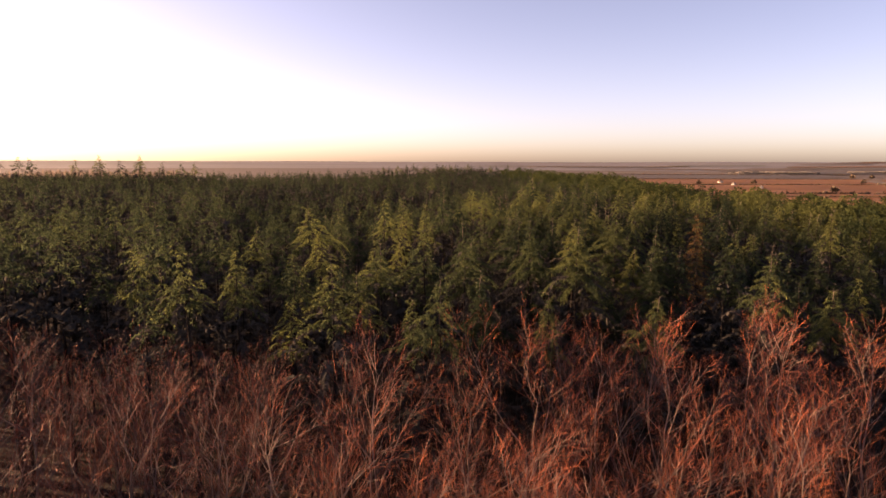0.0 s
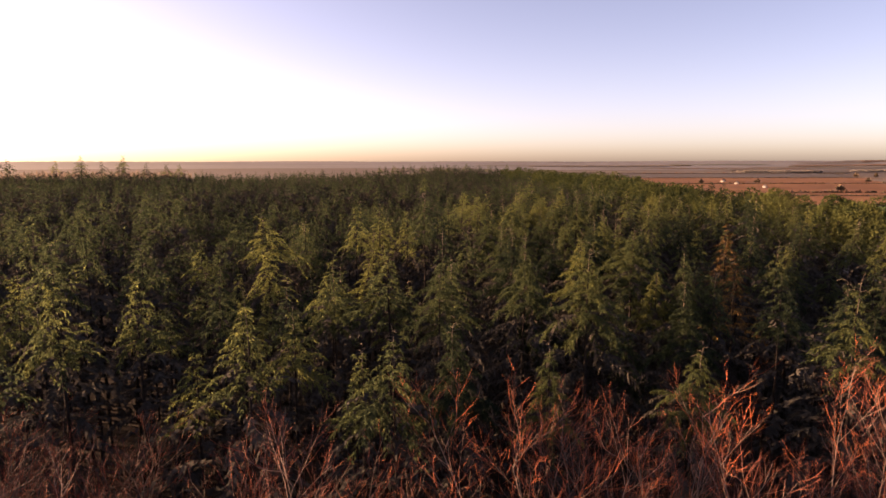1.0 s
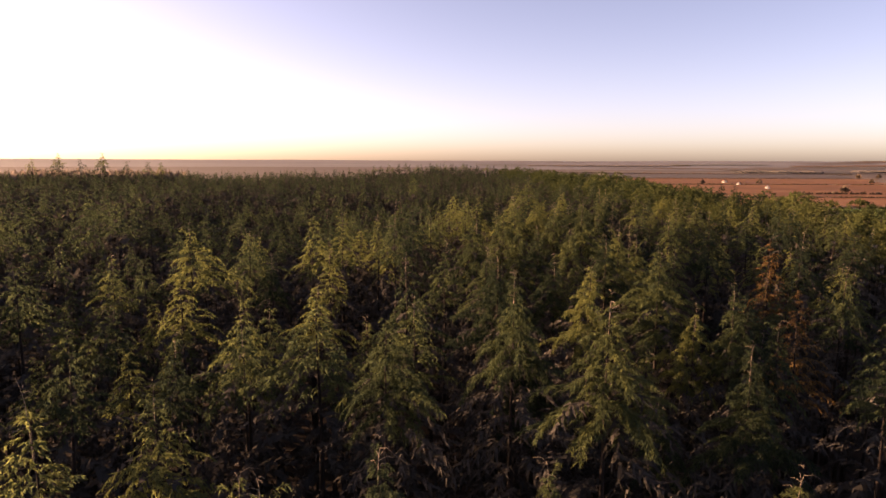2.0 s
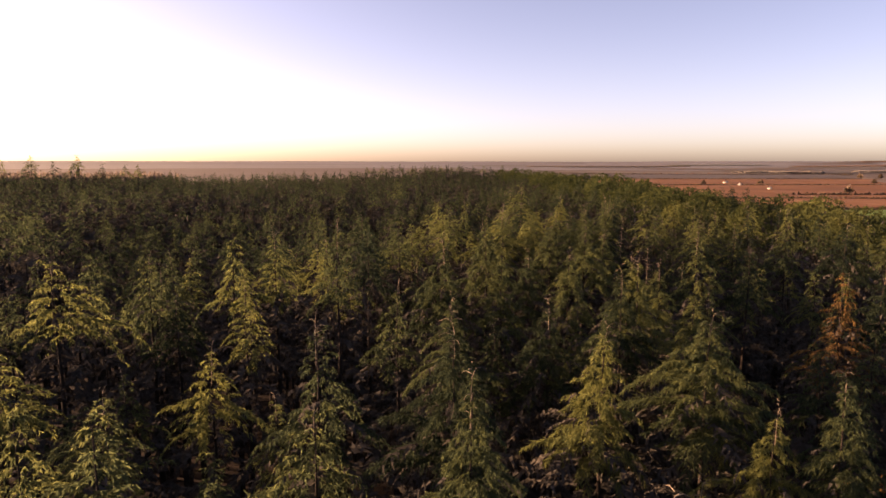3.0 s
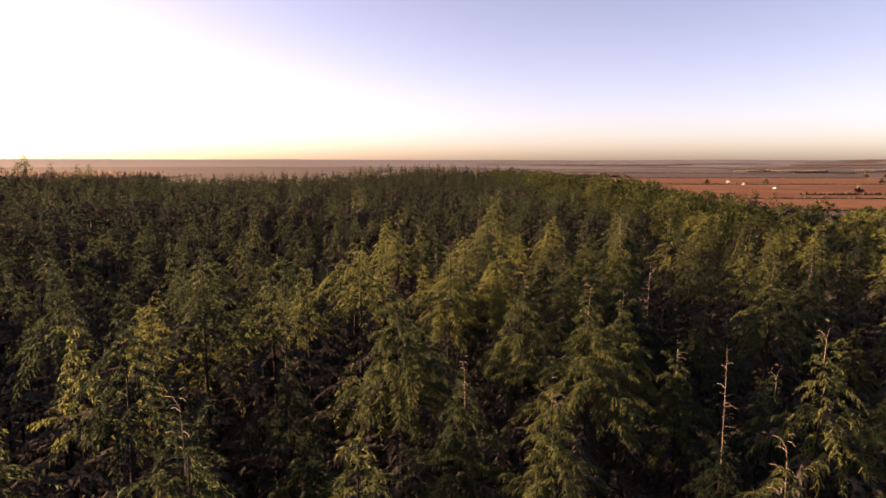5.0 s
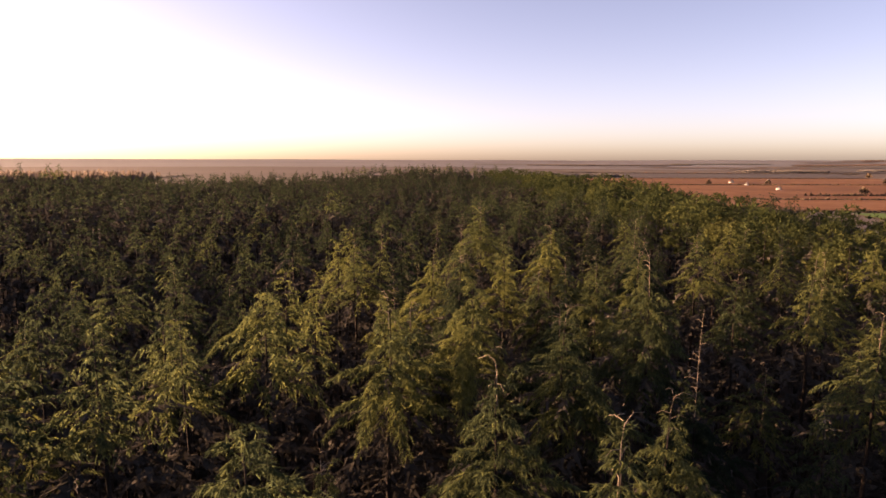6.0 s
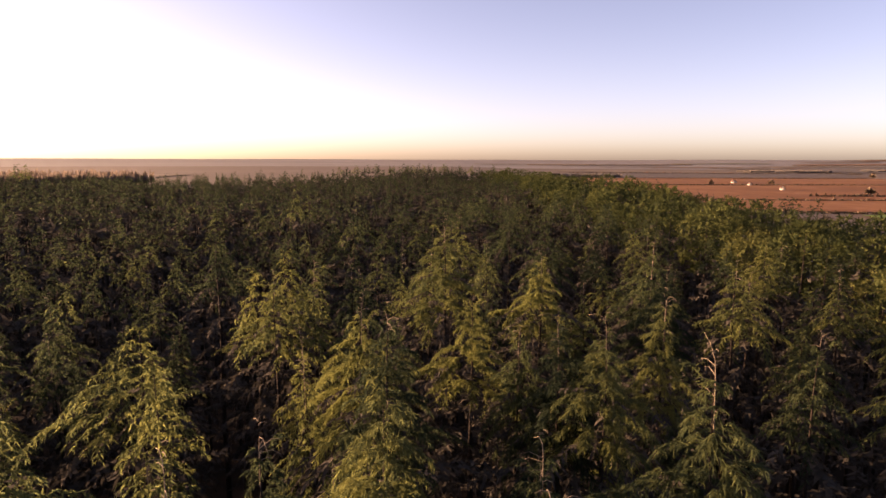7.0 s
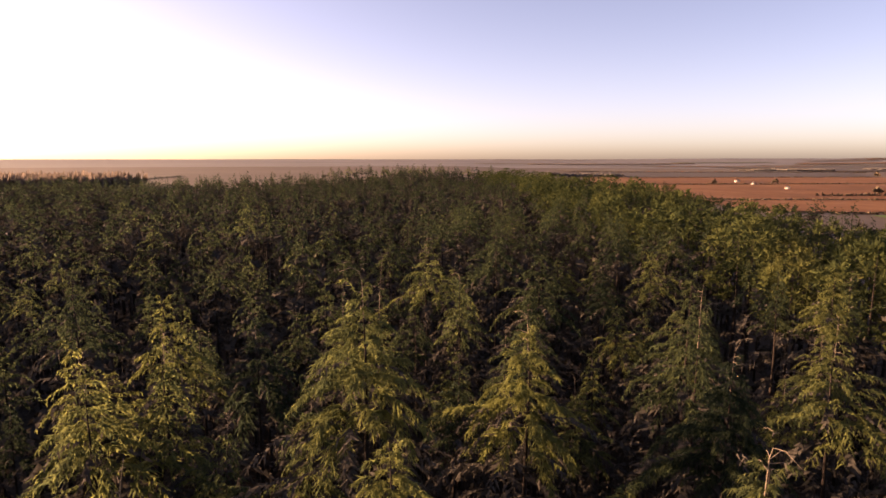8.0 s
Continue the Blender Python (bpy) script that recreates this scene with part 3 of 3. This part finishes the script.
verts, faces = [(0, 0, 0)], []
rings = [20 * 1.115 ** i for i in range(52)]
rings = [r for r in rings if r < 4800] + [4800]
SPOKES = 180
for r in rings:
    for k in range(SPOKES):
        a = 2 * math.pi * k / SPOKES
        verts.append((r * math.sin(a), r * math.cos(a), ground_height(r * math.sin(a), r * math.cos(a))))
for i in range(len(rings)):
    for k in range(SPOKES):
        l = (k + 1) % SPOKES
        if i == 0:
            faces.append((0, 1 + l, 1 + k))
        else:
            a, b = 1 + (i - 1) * SPOKES, 1 + i * SPOKES
            faces.append((a + k, a + l, b + l))
            faces.append((a + k, b + l, b + k))
FAR_GROUND = material("open_land", ((0.068, 0.05, 0.038), (0.092, 0.068, 0.052), (0.12, 0.09, 0.07)), 0.95, 0.0025, 0.03, 0)
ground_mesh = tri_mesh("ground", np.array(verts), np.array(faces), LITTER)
ground_mesh.materials.append(FAR_GROUND)
# Distance haze is put into this paler, greyer land colour.
HAZED_LAND = material("haze_toned_far_land", ((0.105, 0.096, 0.092), (0.138, 0.127, 0.121), (0.18, 0.165, 0.155)), 0.95, 0.0016, 0.02, 0)
ground_mesh.materials.append(HAZED_LAND)
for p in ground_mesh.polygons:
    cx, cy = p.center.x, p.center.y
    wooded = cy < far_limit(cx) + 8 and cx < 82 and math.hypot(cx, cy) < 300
    # beyond 1700 m the ground takes the colour with haze mixed in
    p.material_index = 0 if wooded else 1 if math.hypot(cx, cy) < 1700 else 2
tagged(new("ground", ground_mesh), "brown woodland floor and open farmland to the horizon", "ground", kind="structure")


def field(corners, mat, label):
    """One field, draped over the ground in a grid."""
    (ax, ay), (bx, by), (cx, cy), (dx, dy) = corners
    v, f, n = [], [], 12
    for i in range(n + 1):
        for j in range(n + 1):
            u, w = i / n, j / n
            x = (ax * (1 - u) + bx * u) * (1 - w) + (dx * (1 - u) + cx * u) * w
            y = (ay * (1 - u) + by * u) * (1 - w) + (dy * (1 - u) + cy * u) * w
            v.append((x, y, ground_height(x, y) + 0.35 + 0.0006 * math.hypot(x, y)))
    for i in range(n):
        for j in range(n):
            a = i * (n + 1) + j
            f += [(a, a + n + 1, a + n + 2), (a, a + n + 2, a + 1)]
    tagged(new("field", tri_mesh("field", np.array(v), np.array(f), mat)), label, "field", "farm fields", "structure")


field(((190, 262), (330, 250), (350, 335), (198, 330)), GRASS, "bright green winter crop field")
field(((150, 350), (430, 340), (450, 420), (160, 428)), SOIL, "red-brown bare field beside the plantation")
field(((130, 440), (480, 430), (560, 655), (150, 640)), SOIL, "red-brown ploughed field")
field(((150, 665), (560, 670), (640, 860), (190, 850)), SOIL, "red-brown ploughed field behind a hedge")
field(((480, 690), (900, 640), (1000, 900), (600, 905)), STUBBLE, "yellowish stubble field with hedges round it")
field(((200, 880), (590, 890), (700, 1120), (220, 1150)), HAZED_SOIL, "brown tilled field farther out")
field(((300, 1210), (660, 1180), (720, 1300), (330, 1330)), STUBBLE, "pale strip of stubble far out")
field(((760, 1250), (1300, 1150), (1500, 1500), (860, 1600)), HAZED_SOIL, "brown tilled field far out")
field(((620, 1850), (1000, 1800), (1060, 1990), (640, 2050)), STUBBLE, "pale far field")
field(((1050, 2000), (1400, 1950), (1460, 2150), (1080, 2220)), STUBBLE, "pale far field")
field(((250, 1250), (420, 1245), (450, 1420), (260, 1430)), STUBBLE, "pale field beyond the plantation")
for k in range(22):
    near, az = 950 + 125 * k + rng.uniform(-40, 40), rng.uniform(2, 38)
    east, wide, deep = near * math.tan(radians(az)), rng.uniform(180, 520), rng.uniform(50, 140)
    field(((east, near), (east + wide, near - 0.06 * wide), (east + wide + 30, near + deep - 0.06 * wide), (east + 20, near + deep)), (STUBBLE, HAZED_SOIL, SOIL, STUBBLE, DULL_GRASS)[k % 5], ("pale stubble strip far out", "brown tilled strip far out", "reddish tilled strip far out", "pale strip of stubble far out", "dull green pasture far out")[k % 5])
field(((-400, 640), (-290, 660), (-300, 820), (-440, 800)), STUBBLE, "pale sunlit field behind the western wood")


def clump(rng, rough):
    """A rough-edged twiggy mass: leafless crown or bush of short blades."""
    s = Soup()
    for _ in range(rough):
        c = unit(rng.normal(0, 1, 3)) * rng.uniform(0.2, 0.75)
        c[2] = abs(c[2])
        w = unit(c + np.array([0, 0, 0.5]) + rng.normal(0, 0.4, 3))
        k = unit(np.cross(w, rng.normal(0, 1, 3))) * 0.28
        s.diamond(c * 0.4, c + k, c - k, c + w * 0.45)
    return s.arrays()


bushes = [clump(rng, 14) for _ in range(5)]


def hedge(x0, y0, x1, y1, tall=2.6):
    n = int(math.hypot(x1 - x0, y1 - y0) / 2.2)
    pieces = []
    for i in range(n):
        if rng.uniform() < 0.06:
            continue
        x, y = x0 + (x1 - x0) * i / n + rng.uniform(-0.7, 0.7), y0 + (y1 - y0) * i / n + rng.uniform(-0.7, 0.7)
        h = 0.6 * tall * rng.uniform(0.7, 1.4)
        pieces.append((bushes[i % 5], (x, y, ground_height(x, y), rng.uniform(0, 6.28), (2.0, 2.0, h))))
    tagged(new("hedge", joined("hedge", pieces, HEDGE)), "dark leafless field hedge", "hedge", "field hedges", "stuff")


hedge(120, 433, 520, 426)
hedge(150, 655, 600, 664)
hedge(180, 866, 640, 880)
hedge(160, 342, 440, 337, 2.0)
hedge(560, 660, 650, 880)
hedge(260, 470, 360, 468, 4.5)
hedge(230, 1150, 740, 1130, 4.0)
hedge(480, 680, 920, 632, 3.2)


def wood(name, x0, x1, y0, y1, gap, tall, label, mat):
    pieces = []
    y = y0
    while y < y1:
        x = x0
        while x < x1:
            px, py = x + rng.uniform(-0.5, 0.5) * gap, y + rng.uniform(-0.5, 0.5) * gap
            pieces.append((bushes[int(rng.integers(5))], (px, py, ground_height(px, py) + 0.15 * tall, rng.uniform(0, 6.28), (gap * 0.85, gap * 0.85, tall * rng.uniform(0.75, 1.1)))))
            x += gap
        y += gap
    tagged(new(name, joined(name, pieces, mat)), label, "wood", "far woods", "stuff")


wood("far_wood", -340, -215, 470, 540, 3.6, 10, "brownish wood behind the plantation", HAZED_WINTER_WOOD)
wood("far_wood", 600, 760, 1240, 1290, 5, 5, "dark far copse between fields", HAZED_WOOD)
wood("far_wood", 900, 1150, 1330, 1380, 5, 5, "dark far copse between fields", HAZED_WOOD)
wood("far_wood", 150, 260, 900, 940, 5, 5, "brown copse beyond the plantation", HAZED_WOOD)
wood("far_wood", 350, 1000, 2500, 2540, 7, 3.5, "long hazy far wood", HAZED_WINTER_WOOD)
wood("far_wood", 1300, 1900, 2300, 2340, 7, 3.5, "long hazy far wood", HAZED_WINTER_WOOD)

tree_mesh = [tri_mesh("crown", *clump(rng, 60), HEDGE) for _ in range(2)]
stem_soup = Soup()
stem_soup.tube([np.array([0, 0, -0.6]), np.array([0, 0, 0.2])], (0.06, 0.04), 5)
field_stem = tri_mesh("trunk", *stem_soup.arrays(), BARK)
for i, (x, y, h) in enumerate(((405, 560, 7), (560, 845, 9), (590, 850, 8), (300, 472, 7), (345, 470, 5), (330, 655, 6), (450, 660, 7), (700, 870, 10), (265, 640, 6), (520, 428, 6))):
    t = tagged(new("field_tree"), "leafless round-crowned hedgerow tree", "tree", "hedgerow trees")
    part("trunk", field_stem, t)
    part("crown", tree_mesh[i % 2], t)
    t.matrix_basis = Matrix.LocRotScale((x, y, ground_height(x, y) + 0.4 * h), Euler((0, 0, i)), (0.5 * h, 0.5 * h, 0.62 * h))


def box_mesh(name, x0, x1, y0, y1, z0, z1, mat):
    v = np.array([(x, y, z) for z in (z0, z1) for x, y in ((x0, y0), (x1, y0), (x1, y1), (x0, y1))], float)
    f = [(0, 2, 1), (0, 3, 2), (4, 5, 6), (4, 6, 7)]
    for k in range(4):
        l = (k + 1) % 4
        f += [(k, l, 4 + l), (k, 4 + l, 4 + k)]
    return tri_mesh(name, v, np.array(f), mat)


def farmhouse(x, y, turn, wide, deep, eaves, ridge, label):
    house = tagged(new("farmhouse"), label, "house", "farm buildings")
    w, d = wide / 2, deep / 2
    s = Soup()
    s.v = [np.array(p, float) for p in ((-w, -d, -1), (w, -d, -1), (w, d, -1), (-w, d, -1), (-w, -d, eaves), (w, -d, eaves), (w, d, eaves), (-w, d, eaves), (-w, 0, ridge - 0.2), (w, 0, ridge - 0.2))]
    s.f = [(0, 1, 5), (0, 5, 4), (2, 3, 7), (2, 7, 6), (1, 2, 6), (1, 6, 5), (5, 6, 9), (3, 0, 4), (3, 4, 7), (4, 8, 7)]
    part("wall", tri_mesh("wall", *s.arrays(), WHITEWASH), house, "white rendered wall")
    r = Soup()
    for sign in (-1, 1):
        o = w + 0.35
        lo, hi = np.array([0, sign * (d + 0.45), eaves - 0.3]), np.array([0, 0, ridge])
        e = np.array([o, 0, 0])
        th = np.array([0, 0, 0.2])
        k = len(r.v)
        r.v += [lo - e, lo + e, hi + e, hi - e, lo - e - th, lo + e - th, hi + e - th, hi - e - th]
        r.f += [(k + a, k + b, k + c) for a, b, c in ((0, 1, 2), (0, 2, 3), (4, 6, 5), (4, 7, 6), (0, 4, 5), (0, 5, 1), (1, 5, 6), (1, 6, 2), (3, 2, 6), (3, 6, 7), (0, 3, 7), (0, 7, 4))]
    part("roof", tri_mesh("roof", *r.arrays(), ROOF_TILE), house, "red-brown tiled roof")
    part("chimney", box_mesh("chimney", w * 0.5 - 0.4, w * 0.5 + 0.4, -0.35, 0.35, ridge - 0.6, ridge + 0.9, ROOF_TILE), house)
    for k in range(3):
        cx = -w + wide * (k + 0.5) / 3
        part("window", box_mesh("window", cx - 0.45, cx + 0.45, -d - 0.03, -d + 0.05, 1.0, 2.2, DARK_PANE), house)
    house.matrix_basis = pose(x, y, ground_height(x, y), 0, 0, turn)


farmhouse(289, 560, 63, 7, 3.8, 2.4, 4.0, "white-gabled farm building by a ploughed field")
farmhouse(304, 645, 60, 6, 3.8, 2.4, 4.0, "white-gabled farm building with a tiled roof")
farmhouse(317, 705, 80, 6, 4.0, 2.4, 4.2, "small white farm building beyond a hedge")
